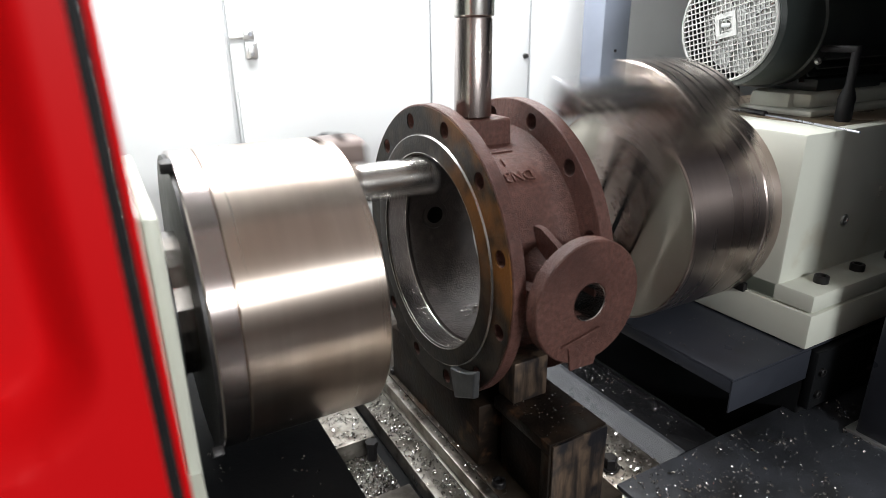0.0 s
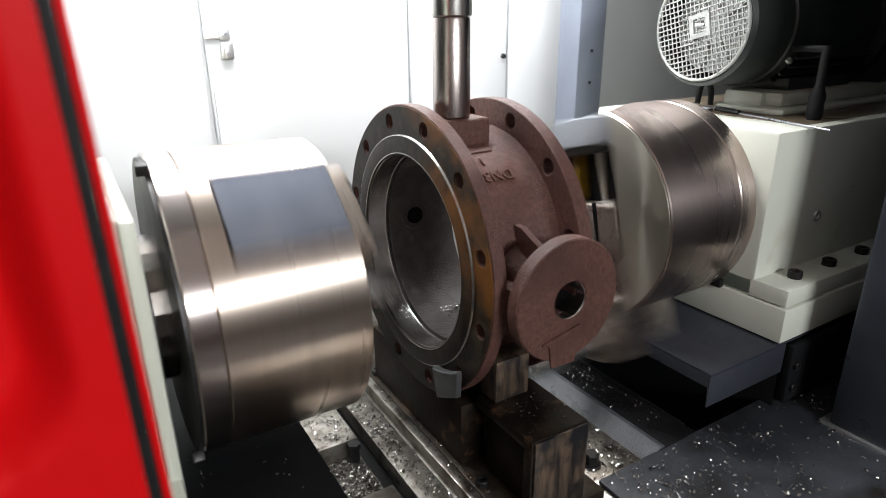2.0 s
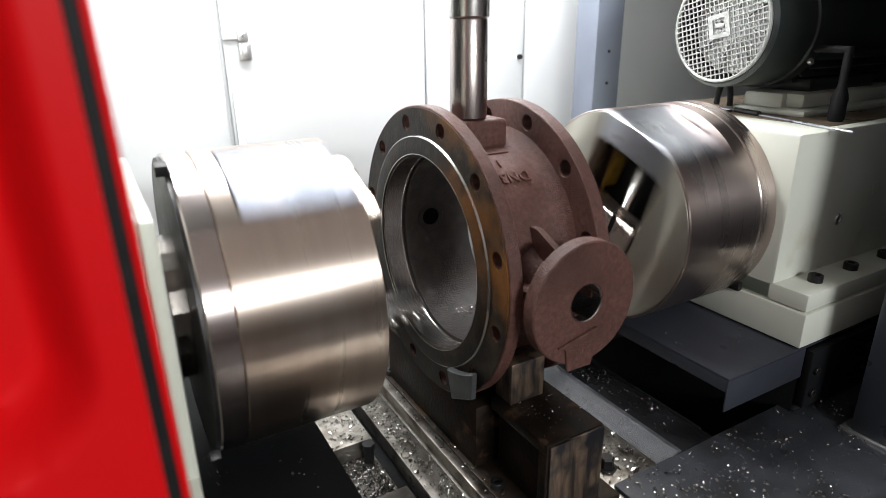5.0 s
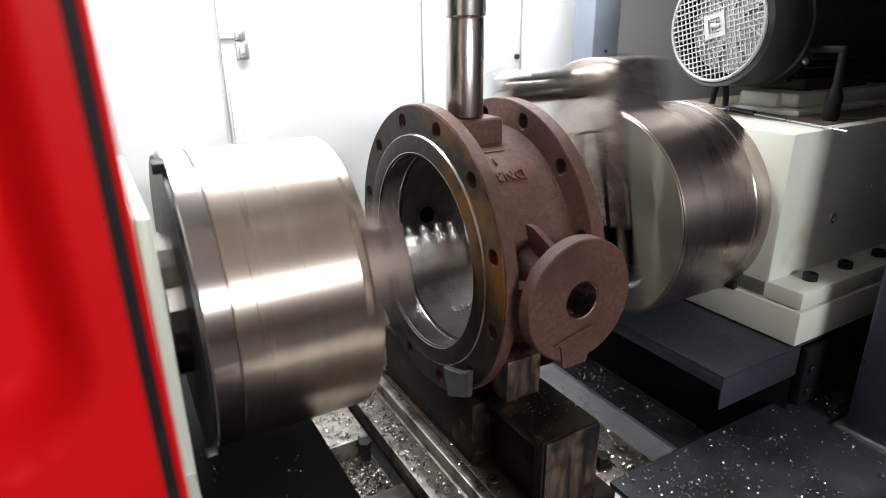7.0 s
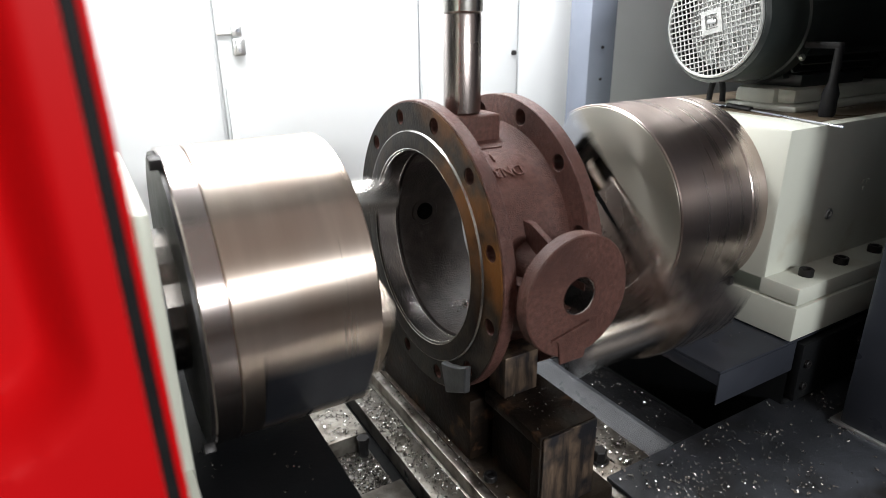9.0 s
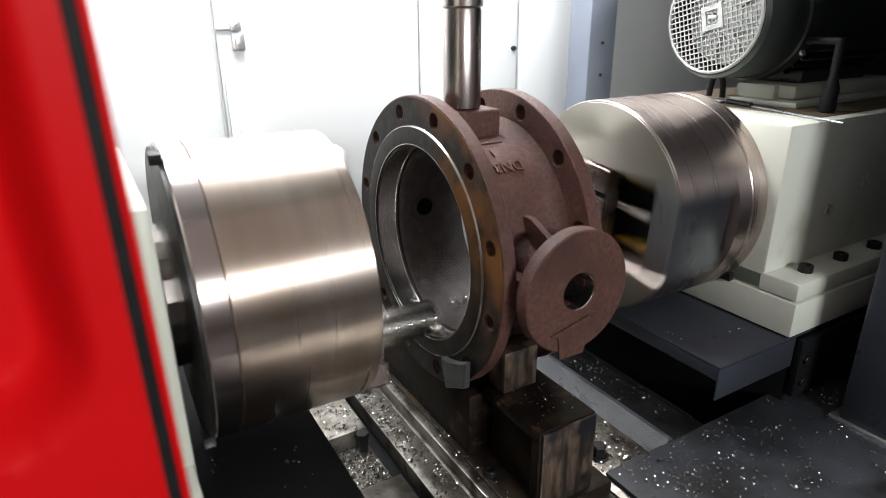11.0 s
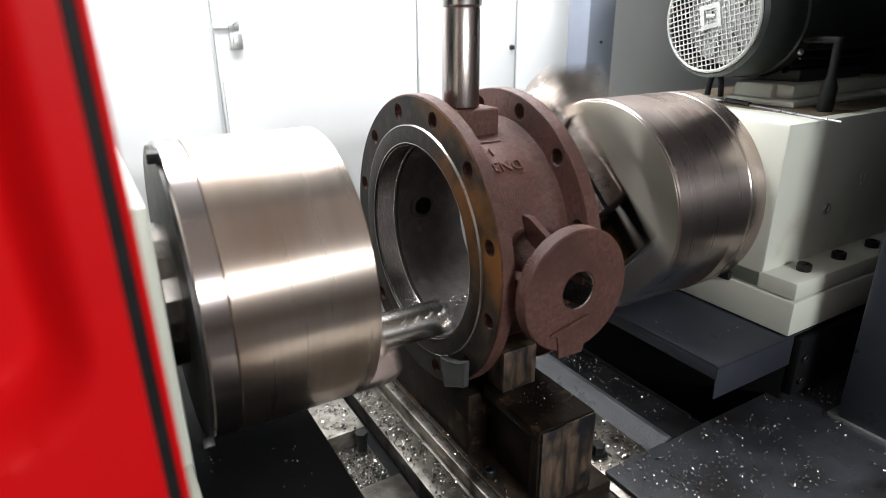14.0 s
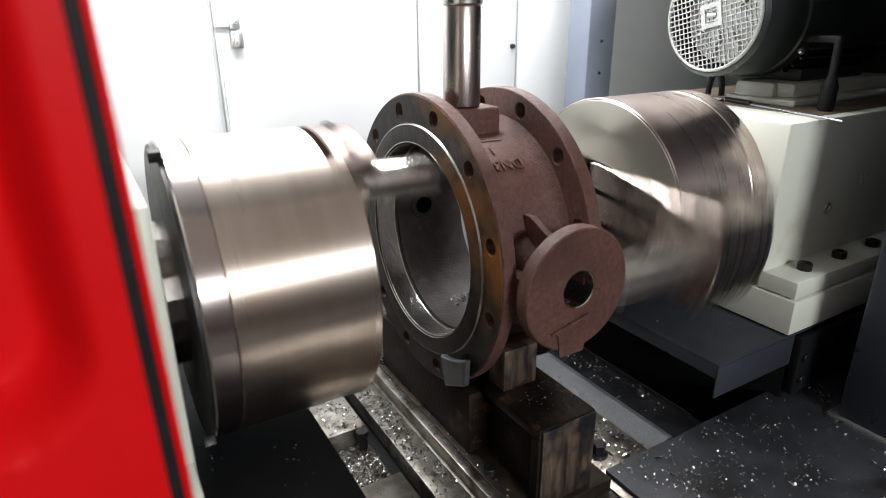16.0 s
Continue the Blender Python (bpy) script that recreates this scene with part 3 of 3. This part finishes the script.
def facing_head(name, label, x_back, x_flat, x_face, shift, proud, reach, bar_at, bar_tip, side, half, inner, steel):
    """Turning facing head: drum with a cross slot of half width half, and a slide that carries a boring bar; the slide points along local +y."""
    h = thing(name, label, "tool head", group="facing heads")
    s = 1 if x_face > x_back else -1
    R, W, SW = 0.1905, half, half - 0.0015

    def span(a, b):
        return min(a, b), max(a, b)

    part("drum_body", lathe([(x_back, 0.03), (x_back, R - 0.0008), (x_back + s * 0.0008, R), (x_flat, R), (x_flat, 0.03)], 128), steel, h)
    for q in (1, -1):
        half_drum = part("drum_half", segment(R, W, x_flat, x_face, q), steel, h)
        part("drum_face", segment(R - 0.003, W + 0.001, x_face, x_face + s * 0.0008, q), "faced", half_drum, "olive-grey faced steel front")
    depth = 0.055 if shift < 0.05 else 0.070
    xf = x_face - s * depth
    # steel slot floor, coloured black to paint the shade inside the slot
    part("slot_floor", box(*span(x_flat, xf), -0.150, 0.150, -W, W, 0.0), "rubber", h)
    # chord-flat plate that closes the slot opposite the slide
    ye = -math.sqrt(R * R - W * W) + 0.001
    part("end_plate", plate([(inner, -W + 0.001), (inner, W - 0.001), (ye, W - 0.001), (ye, -W + 0.001)], [], x_flat + s * 0.004, x_face - s * 0.002, "x", 0.0015), "flat" if shift < 0.05 else "ground", h, "flat blue-grey steel end plate")
    part("stop_block", box(*span(xf, x_face - s * 0.026), inner, inner + 0.016, -W + 0.002, W - 0.002, 0.002), "black_steel", h, "dark stop block in the slot")
    arc = [(R * math.cos(t), R * math.sin(t)) for t in np.linspace(math.asin(W / R), -math.asin(W / R), 18)]
    part("drum_bridge", plate([(0.150, -W), (0.150, W)] + arc, [], *span(x_flat, x_face - s * (reach + (0.009 if shift < 0.05 else 0.002))), "x", 0.001), steel, h)
    y0 = -0.155 if shift < 0.05 else -0.020
    part("feed_screw", screw_bar(xf + s * 0.018, inner + 0.005, y0 + 0.03), "bright", h, "bright ball screw")
    for q in (1, -1):
        part("wiper", box(*span(xf + s * 0.002, xf + s * 0.032), inner + 0.017, y0 - 0.002 if shift > 0.05 else -0.03, *span(q * (W - 0.016), q * (W - 0.024)), 0.001), "yellow", h, "greasy yellow strip")
    # slide with two T-slots, and its rounded outer end
    rail = [(y0, -SW), (y0, SW), (0.150, SW), (0.150, -SW)]
    slide = part("slide", plate(rail, [], *span(xf + s * (0.002 if shift < 0.05 else 0.036), x_face + s * proud), "x", 0.002), "turned" if shift < 0.05 else "slide", h, "steel cross slide with T-slots")
    # T-slots drawn as black bars, slot shade painted rather than cut
    for q in (0.028, -0.028):
        part("slot_line", box(*span(x_face + s * (proud - 0.004), x_face + s * (proud + 0.0008)), y0 - 0.0006, 0.150, q - 0.0045, q + 0.0045, 0), "void", slide)
    hw = W - 0.003
    th = math.asin(hw / R)
    end = [(0.150, -hw), (0.150, hw)] + [(shift + R * math.cos(t), R * math.sin(t)) for t in np.linspace(th, -th, 20)]
    xs, xe = span(x_face - s * reach, x_face + s * (proud + 0.012))
    block = part("slide_block", plate(end, [], xs, xe, "x", 0.002), "slide" if shift > 0.05 else "oily_block", h, "oily steel slide end with a rounded face")
    for z in (0.035, -0.035):
        part("cap_screw", socket_screw(0.007, 0.007, "y", ((xs + xe) / 2, shift + math.sqrt(R * R - z * z) - 0.002, z)), "black_steel", block)
    if shift > 0.05:
        # turned grooves across the rounded face
        for f in (0.12, 0.30, 0.42, 0.74, 0.88):
            x = xs + f * (xe - xs)
            outer = [(shift + (R + 0.0004) * math.cos(t), (R + 0.0004) * math.sin(t)) for t in np.linspace(th * 0.985, -th * 0.985, 20)]
            back = [(shift + (R - 0.004) * math.cos(t), (R - 0.004) * math.sin(t)) for t in np.linspace(-th * 0.985, th * 0.985, 20)]
            part("groove", plate(outer + back, [], x, x + 0.0035, "x"), "black_steel", block, "dark turned groove")
    br, bz = bar_at
    bar = part("boring_bar", rod(0.0275, *span(x_face + s * proud, bar_tip), "x", (0, br, bz), 40, 0.004), "bright", h, "round bright boring bar")
    for i in range(4):
        x = bar_tip - s * (0.014 + 0.021 * i)
        part("set_screw", lathe([(0, 0), (0, 0.0055), (0.032, 0.0055), (0.034, 0.004), (0.034, 0)], 14, "z", (0, 0, 0), None, False), "bright", bar).matrix_local = pose(x, br, bz, 0 if side > 0 else 180)
    part("cutter", box(*span(bar_tip, bar_tip + s * 0.010), br - 0.006, br + 0.030, bz - 0.006, bz + 0.006, 0.001), "ground", bar, "small grey cutter")
    return h


def screw_bar(x, y0, y1, z=0.0):
    prof = [(y0, 0)]
    n = int((y1 - y0) / 0.004)
    for i in range(n):
        prof += [(y0 + 0.004 * i, 0.0095), (y0 + 0.004 * i + 0.002, 0.0075)]
    prof.append((y1, 0))
    return lathe(prof, 20, "y", (x, 0, z), None, False)


def build_heads():
    left = facing_head("facing_head", "turned steel rotary facing head with a boring bar entering the valve", -0.316, -0.292, -0.149, 0.0, 0.030, 0.012, (0.119, 0.008), 0.010, -1, 0.062, -0.130, "turned")
    right = facing_head("facing_head", "turned steel rotary facing head with its slide run far out", 0.543, 0.510, 0.369, 0.086, 0.006, 0.108, (0.237, 0.0), 0.178, 1, 0.078, -0.123, "turned_dark")
    return left, right


def build_housings():
    # housing, pad and saddle behind the drum with its slide run out
    h = thing("spindle_housing", "cream painted spindle housing with a bolted foot", "machine housing", (0.585, 0, -0.205))
    part("housing_body", box(0, 0.62, -0.208, 0.208, 0.065, 0.361, 0.006), "cream", h)
    foot = part("foot", box(0.0, 0.62, -0.272, 0.272, 0.068, 0.100, 0.003), "cream", h, "cream bolted foot")
    for x in (0.070, 0.182, 0.300, 0.42):
        b = part("foot_bolt", socket_screw(0.0125, 0.013, "z", (x, -0.240, 0.100)), "black_steel", foot)
    part("saddle", box(-0.004, 0.62, -0.276, 0.276, 0.002, 0.066, 0.003), "cream", h, "cream saddle slab")
    part("key", box(-0.010, 0.02, -0.150, -0.110, 0.064, 0.080, 0.001), "black_steel", h)
    part("oil_plug", socket_screw(0.0105, 0.004, "y", (0, 0, 0)), "zinc", h).matrix_local = pose(0.163, -0.208, 0.192, 0, 0, 180)
    part("seal_ring", lathe([(-0.040, 0.03), (-0.040, 0.189), (-0.038, 0.1905), (0.0, 0.1905), (0.0, 0.03)], 96), "turned_dark", h, "turned steel cover ring").location = (0, 0, 0.205)
    part("top_sheet", box(0.105, 0.62, -0.186, 0.200, 0.3611, 0.3622, 0.0004), "stained", h, "brown oil-stained top sheet")
    part("spindle_nose", rod(0.10, -0.05, 0.0, "x", (0, 0, 0.205)), "black_steel", h)
    for k, (x, z) in enumerate(((0.262, 0.235), (0.276, 0.235), (0.266, 0.222))):
        part("relief_mark", box(x, x + 0.009, -0.2095, -0.2075, z, z + 0.008, 0.0006), "cream", h)
    # the other one, mostly behind the red door
    g = thing("spindle_housing", "cream painted spindle housing behind the red door", "machine housing", (-0.378, 0, -0.205))
    part("housing_body", box(-0.62, -0.013, -0.208, 0.208, 0.065, 0.381, 0.006), "cream", g)
    part("bearing_cover", box(-0.014, 0.0, -0.210, 0.12, 0.066, 0.377, 0.004), "cream", g, "cream bearing cover slab")
    part("foot", box(-0.62, -0.002, -0.272, 0.272, 0.068, 0.100, 0.003), "cream", g)
    part("saddle", box(-0.62, -0.004, -0.276, 0.276, 0.002, 0.066, 0.003), "cream", g)
    part("front_ring", lathe([(0.031, 0.03), (0.031, 0.188), (0.033, 0.1905), (0.0600, 0.1905), (0.0618, 0.1888), (0.0618, 0.03)], 128, "x", (0, 0, 0.205)), "ring", g, "stationary steel cover ring behind the drum")
    part("ring_back", lathe([(0.027, 0.09), (0.027, 0.186), (0.0315, 0.186), (0.0315, 0.09)], 96, "x", (0, 0, 0.205)), "black_steel", g)
    hub = part("hub", lathe([(0.0, 0.03), (0.0, 0.088), (0.008, 0.092), (0.027, 0.092), (0.027, 0.03)], 22, "x", (0, 0, 0.205)), "hub", g, "bright faceted spindle nut", 10)
    part("hub_rim", lathe([(-0.002, 0.08), (-0.002, 0.0975), (0.009, 0.0975), (0.009, 0.08)], 64, "x", (0, 0, 0.205)), "black_steel", hub)
    for ang in (106, 232):
        m = pose(0, 0, 0.205, ang - 90)
        part("lug", box(0.018, 0.032, -0.007, 0.007, 0.186, 0.199, 0.0015), "black_steel", g, "black square lug").matrix_local = m


def build_motor():
    m = thing("spindle_motor", "dark green electric motor with a wire fan grille", "electric motor", (0.655, 0.022, 0.322))
    part("cowl", lathe([(0.0, 0.099), (0.0, 0.106), (0.006, 0.112), (0.115, 0.114), (0.118, 0.118), (0.150, 0.118), (0.150, 0.105), (0.020, 0.103), (0.004, 0.099)], 72), "motor", m, "dark chipped fan cowl")
    part("rim", lathe([(-0.004, 0.0975), (-0.0055, 0.0995), (-0.004, 0.1025), (0.001, 0.1030), (0.002, 0.0975)], 72), "rim", m, "pale metal grille rim")
    grille = bmesh.new()
    for i in range(-10, 11):
        o = i * 0.0096
        if abs(o) > 0.094:
            continue
        e = math.sqrt(0.098 ** 2 - o * o)
        box(-0.0030, -0.0008, o - 0.0010, o + 0.0010, -e, e, 0, grille)
        box(-0.0046, -0.0024, -e, e, o - 0.0010, o + 0.0010, 0, grille)
    part("grille", grille, "rim", m, "pale square wire grille", 0).rotation_euler.x = radians(-14)
    part("badge", plate([(-0.022, -0.022), (0.022, -0.022), (0.022, 0.022), (-0.022, 0.022)], [[(-0.013, -0.013), (0.013, -0.013), (0.013, 0.013), (-0.013, 0.013)]], -0.0075, -0.0045, "x"), "rim", m, "square metal badge on the grille").rotation_euler.x = radians(-14)
    part("badge_mark", box(-0.0068, -0.0044, -0.010, 0.010, -0.004, 0.004, 0.001), "zinc", m)
    fan = part("fan", lathe([(0.030, 0), (0.026, 0.03), (0.028, 0.088), (0.034, 0.090), (0.05, 0.034), (0.05, 0)], 40, "x", (0, 0, 0), None, False), "rim", m, "pale fan disc")
    fan.location.x = 0.016
    for k in range(8):
        part("blade", box(0.018, 0.030, 0.03, 0.086, -0.0012, 0.0012, 0), "zinc", fan).matrix_local = pose(0, 0, 0, 45 * k + 12)
    part("stator", rod(0.105, 0.150, 0.46, "x", (0, 0, 0), 64, 0.004), "motor", m)
    for k in range(36):
        a = 10 * k
        if 150 < a < 210 or 240 < a < 300:
            continue
        part("fin", box(0.152, 0.44, 0.103, 0.124, -0.0016, 0.0016, 0), "motor", m).matrix_local = pose(0, 0, 0, a)
    part("end_bell", lathe([(0.44, 0), (0.44, 0.128), (0.47, 0.130), (0.50, 0.16), (0.52, 0.16), (0.52, 0)], 64, "x", (0, 0, 0), None, False), "motor", m)
    part("bolt", socket_screw(0.007, 0.006, "y", (0, 0, 0)), "zinc", m).matrix_local = pose(0.135, -0.100, -0.066, 30, 0, 180)
    part("foot", box(0.17, 0.40, -0.09, 0.09, -0.125, -0.100, 0.004), "motor", m, "motor foot")
    seat = thing("motor_seat", "cream painted cast motor seat on the housing", "motor mount", (0.66, 0, 0.156))
    part("seat_plate", box(0.125, 0.54, -0.085, 0.045, 0.012, 0.042, 0.010), "cream", seat)
    part("seat_rib", box(0.112, 0.140, -0.05, 0.038, 0.0, 0.042, 0.010), "cream", seat)
    part("seat_base", box(0.100, 0.54, -0.105, 0.050, 0.0, 0.013, 0.006), "cream", seat)
    c = thing("cable_gland", "black rubber cable gland and strap under the motor", "cable", (0.765, -0.160, 0.157))
    part("boot", lathe([(0, 0), (0, 0.012), (0.008, 0.0145), (0.030, 0.0135), (0.040, 0.0145), (0.050, 0.012), (0.062, 0.0075), (0.13, 0.0075), (0.13, 0)], 20, "z", (0, 0, 0), None, False), "rubber", c)
    part("strap", box(-0.008, 0.008, -0.003, 0.060, 0.118, 0.130, 0.003), "rubber", c)
    cl = thing("cable", "black cable loop behind the motor seat", "cable", (0.755, 0.068, 0.156))
    part("cable_loop", tube([(0.0, 0.016 * math.cos(t), 0.008 + 0.05 * math.sin(t)) for t in np.linspace(0, math.pi, 14)], 0.006), "rubber", cl)
    # bits lying on the housing top
    r = thing("feeler_rod", "thin steel rod lying on the housing top", "rod", (0.70, -0.08, 0.1565))
    part("shaft", tube([(0.038, 0.14, 0.003), (0.0, -0.02, 0.003), (-0.045, -0.170, 0.003)], 0.0020), "ground", r)
    part("sleeve", tube([(0.028, 0.098, 0.005), (0.013, 0.035, 0.005)], 0.005), "black_steel", r)
    k = thing("allen_key", "small bent black hexagon key on the housing", "tool", (0.68, 0.035, 0.1565))
    part("key_bar", tube([(0.0, 0.04, 0.002), (0.025, 0.0, 0.002), (0.03, -0.01, 0.002), (0.05, -0.008, 0.002)], 0.003, 6), "black_steel", k)


def build_posts():
    p = thing("frame_post", "pale blue-grey square steel post before the back wall", "post", (0.79, 0.49, -0.62))
    part("post_tube", box(-0.045, 0.045, -0.04, 0.04, 0, 1.77, 0.004), "post", p)
    for z in (0.80, 0.88):
        part("screw", socket_screw(0.004, 0.003, "y", (0, 0, 0), None, 12), "black_steel", p).matrix_local = pose(0.0, -0.04, z, 0, 0, 180)
    c = thing("frame_column", "blue-grey painted column with a welded foot", "column", (0.704, -0.412, -0.352))
    part("column_tube", box(-0.06, 0.16, -0.10, 0.06, 0.0, 1.5, 0.008), "grey", c)
    part("column_foot", box(-0.066, 0.05, -0.10, 0.074, 0.0, 0.012, 0.004), "zinc", c, "bare metal foot plate")


def build_latch():
    t = thing("toggle_latch", "zinc-plated toggle latch screwed to the white panel", "latch", (-0.104, 0.616, 0.298))
    part("keeper", box(-0.036, 0.006, -0.006, 0.0, 0.006, 0.014, 0.001), "zinc", t)
    part("hook_plate", box(-0.006, 0.016, -0.010, 0.0, 0.004, 0.026, 0.002), "zinc", t)
    part("latch_body", box(-0.006, 0.020, -0.012, 0.0, -0.034, 0.0, 0.002), "zinc", t)
    part("latch_lever", box(-0.001, 0.015, -0.018, -0.012, -0.032, -0.002, 0.002), "zinc", t)
    for x, z in ((0.006, 0.016), (0.007, -0.008), (0.007, -0.024)):
        part("screw", socket_screw(0.0038, 0.005, "y", (0, 0, 0), None, 12), "ground", t).matrix_local = pose(x, -0.014, z, 0, 0, 180)
    for x, z in ((0.628, 0.246), (0.98, 0.37)):
        k = thing("panel_knob", "small black panel screw in the white wall", "screw", (x, 0.6215, z))
        part("knob", lathe([(-0.012, 0), (-0.012, 0.006), (-0.004, 0.007), (0.004, 0.004), (0.004, 0)], 16, "y", (0, 0, 0), None, False), "black_steel", k)


def build_door():
    d = thing("sliding_door", "glossy red machine door with a recessed grip and black gasket", "door", (-0.391, -0.45, -0.60))
    d.rotation_euler.y = radians(-0.6)
    # pressed sheet: a soft grip channel, round at its lower end
    cx, w, zb, depth = -0.086, 0.042, 0.775, 0.042
    skin = bmesh.new()
    xs = list(np.linspace(-0.22, -0.0134, 70))
    zs = list(np.linspace(0.45, 1.45, 150))
    grid = []
    for z in zs:
        row = []
        for x in xs:
            dist = math.hypot(x - cx, min(0.0, z - zb)) - w
            k = min(1.0, max(0.0, 0.5 - dist / 0.030))
            row.append(skin.verts.new((x, -0.018 + depth * k * k * (3 - 2 * k), z)))
        grid.append(row)
    for r0, r1 in zip(grid, grid[1:]):
        for i in range(len(xs) - 1):
            skin.faces.new((r0[i], r0[i + 1], r1[i + 1], r1[i]))
    part("door_skin", skin, "red", d, "red pressed outer skin")
    part("door_panel", box(-1.1, -0.22, -0.020, -0.016, 0, 1.75, 0.001), "red", d)
    part("door_panel", box(-0.22, -0.0134, -0.020, -0.016, 0, 0.45, 0.001), "red", d)
    part("door_panel", box(-0.22, -0.0134, -0.020, -0.016, 1.45, 1.75, 0.001), "red", d)
    part("gasket", box(-0.0132, -0.0068, -0.0185, 0.006, 0, 1.75, 0.001), "rubber", d, "black rubber gasket")
    part("door_edge", box(-0.0066, -0.0022, -0.0215, 0.006, 0, 1.75, 0.0015), "red", d)
    part("door_back", box(-1.1, -0.012, 0.038, 0.042, 0, 1.75, 0.001), "cream", d)


def build_chips():
    """Loose swarf: small curls on the table, plates and fixture."""
    rnd = random.Random(7)
    zones = [  # x0, x1, y0, y1, z, count, size
        (-0.195, -0.08, 0.07, 0.30, -0.355, 800, 0.0056), (-0.195, -0.08, -0.068, 0.065, -0.3882, 1700, 0.0062),
        (-0.195, -0.08, -0.30, -0.075, -0.355, 120, 0.0042), (-0.056, -0.014, -0.30, 0.25, -0.355, 1200, 0.0058),
        (-0.004, 0.03, -0.26, 0.25, -0.330, 320, 0.0048), (0.184, 0.298, -0.242, 0.10, -0.355, 1200, 0.0062),
        (0.202, 0.95, -0.60, -0.246, -0.346, 1000, 0.0064), (0.350, 0.42, -0.20, 0.20, -0.343, 260, 0.0046),
        (0.41, 0.60, -0.26, 0.0, -0.206, 50, 0.0034), (-0.60, -0.21, -0.26, 0.27, -0.209, 130, 0.0048),
        (0.05, 0.14, -0.25, -0.14, -0.200, 90, 0.0040), (0.202, 0.50, -0.40, -0.246, -0.346, 220, 0.0055), (0.075, 0.13, 0.018, 0.056, -0.139, 90, 0.0055)]
    verts, faces = [], []
    for x0, x1, y0, y1, z, count, size in zones:
        centres = [(rnd.uniform(x0, x1), rnd.uniform(y0, y1)) for _ in range(max(3, count // 18))]
        for _ in range(count):
            if rnd.random() < 0.6:
                c = rnd.choice(centres)
                x, y = rnd.gauss(c[0], 0.014), rnd.gauss(c[1], 0.014)
                if not (x0 < x < x1 and y0 < y < y1):
                    continue
            else:
                x, y = rnd.uniform(x0, x1), rnd.uniform(y0, y1)
            sz = size * (0.35 + 0.75 * rnd.random() ** 2)
            m = Matrix.Translation((x, y, z + sz * 0.35)) @ Euler((rnd.uniform(-1, 1), rnd.uniform(-1, 1), rnd.uniform(0, 6.28))).to_matrix().to_4x4()
            base, steps, turn = len(verts), 6, rnd.uniform(2.5, 7.5)
            wd = sz * rnd.uniform(0.35, 0.8)
            for i in range(steps):
                a = turn * i / (steps - 1)
                rr = sz * 0.5
                p0 = Vector((rr * math.cos(a), wd * (a / 6 - 0.5), rr * math.sin(a)))
                verts.append(m @ p0)
                verts.append(m @ (p0 + Vector((0, wd * 0.7, 0))))
            for i in range(steps - 1):
                faces.append((base + 2 * i, base + 2 * i + 2, base + 2 * i + 3, base + 2 * i + 1))
    me = bpy.data.meshes.new("swarf")
    me.from_pydata(verts, [], faces)
    me.materials.append(M["chip"])
    tagged(new("swarf", me), "bright curled steel chips scattered on table and plates", "metal chips", kind="stuff")


build_setting()
build_table()
build_guides()
build_valve()
build_fixture()
build_press()
HEAD_A, HEAD_B = build_heads()
build_housings()
build_motor()
build_posts()
build_latch()
build_door()
build_chips()


# ---- movement ----
def motions():
    steps = [i / 30 for i in range(481)]

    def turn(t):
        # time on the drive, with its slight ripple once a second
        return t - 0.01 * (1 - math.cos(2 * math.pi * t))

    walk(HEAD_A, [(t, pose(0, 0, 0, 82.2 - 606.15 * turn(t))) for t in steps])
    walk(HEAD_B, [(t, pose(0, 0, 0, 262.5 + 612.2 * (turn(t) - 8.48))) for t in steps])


motions()
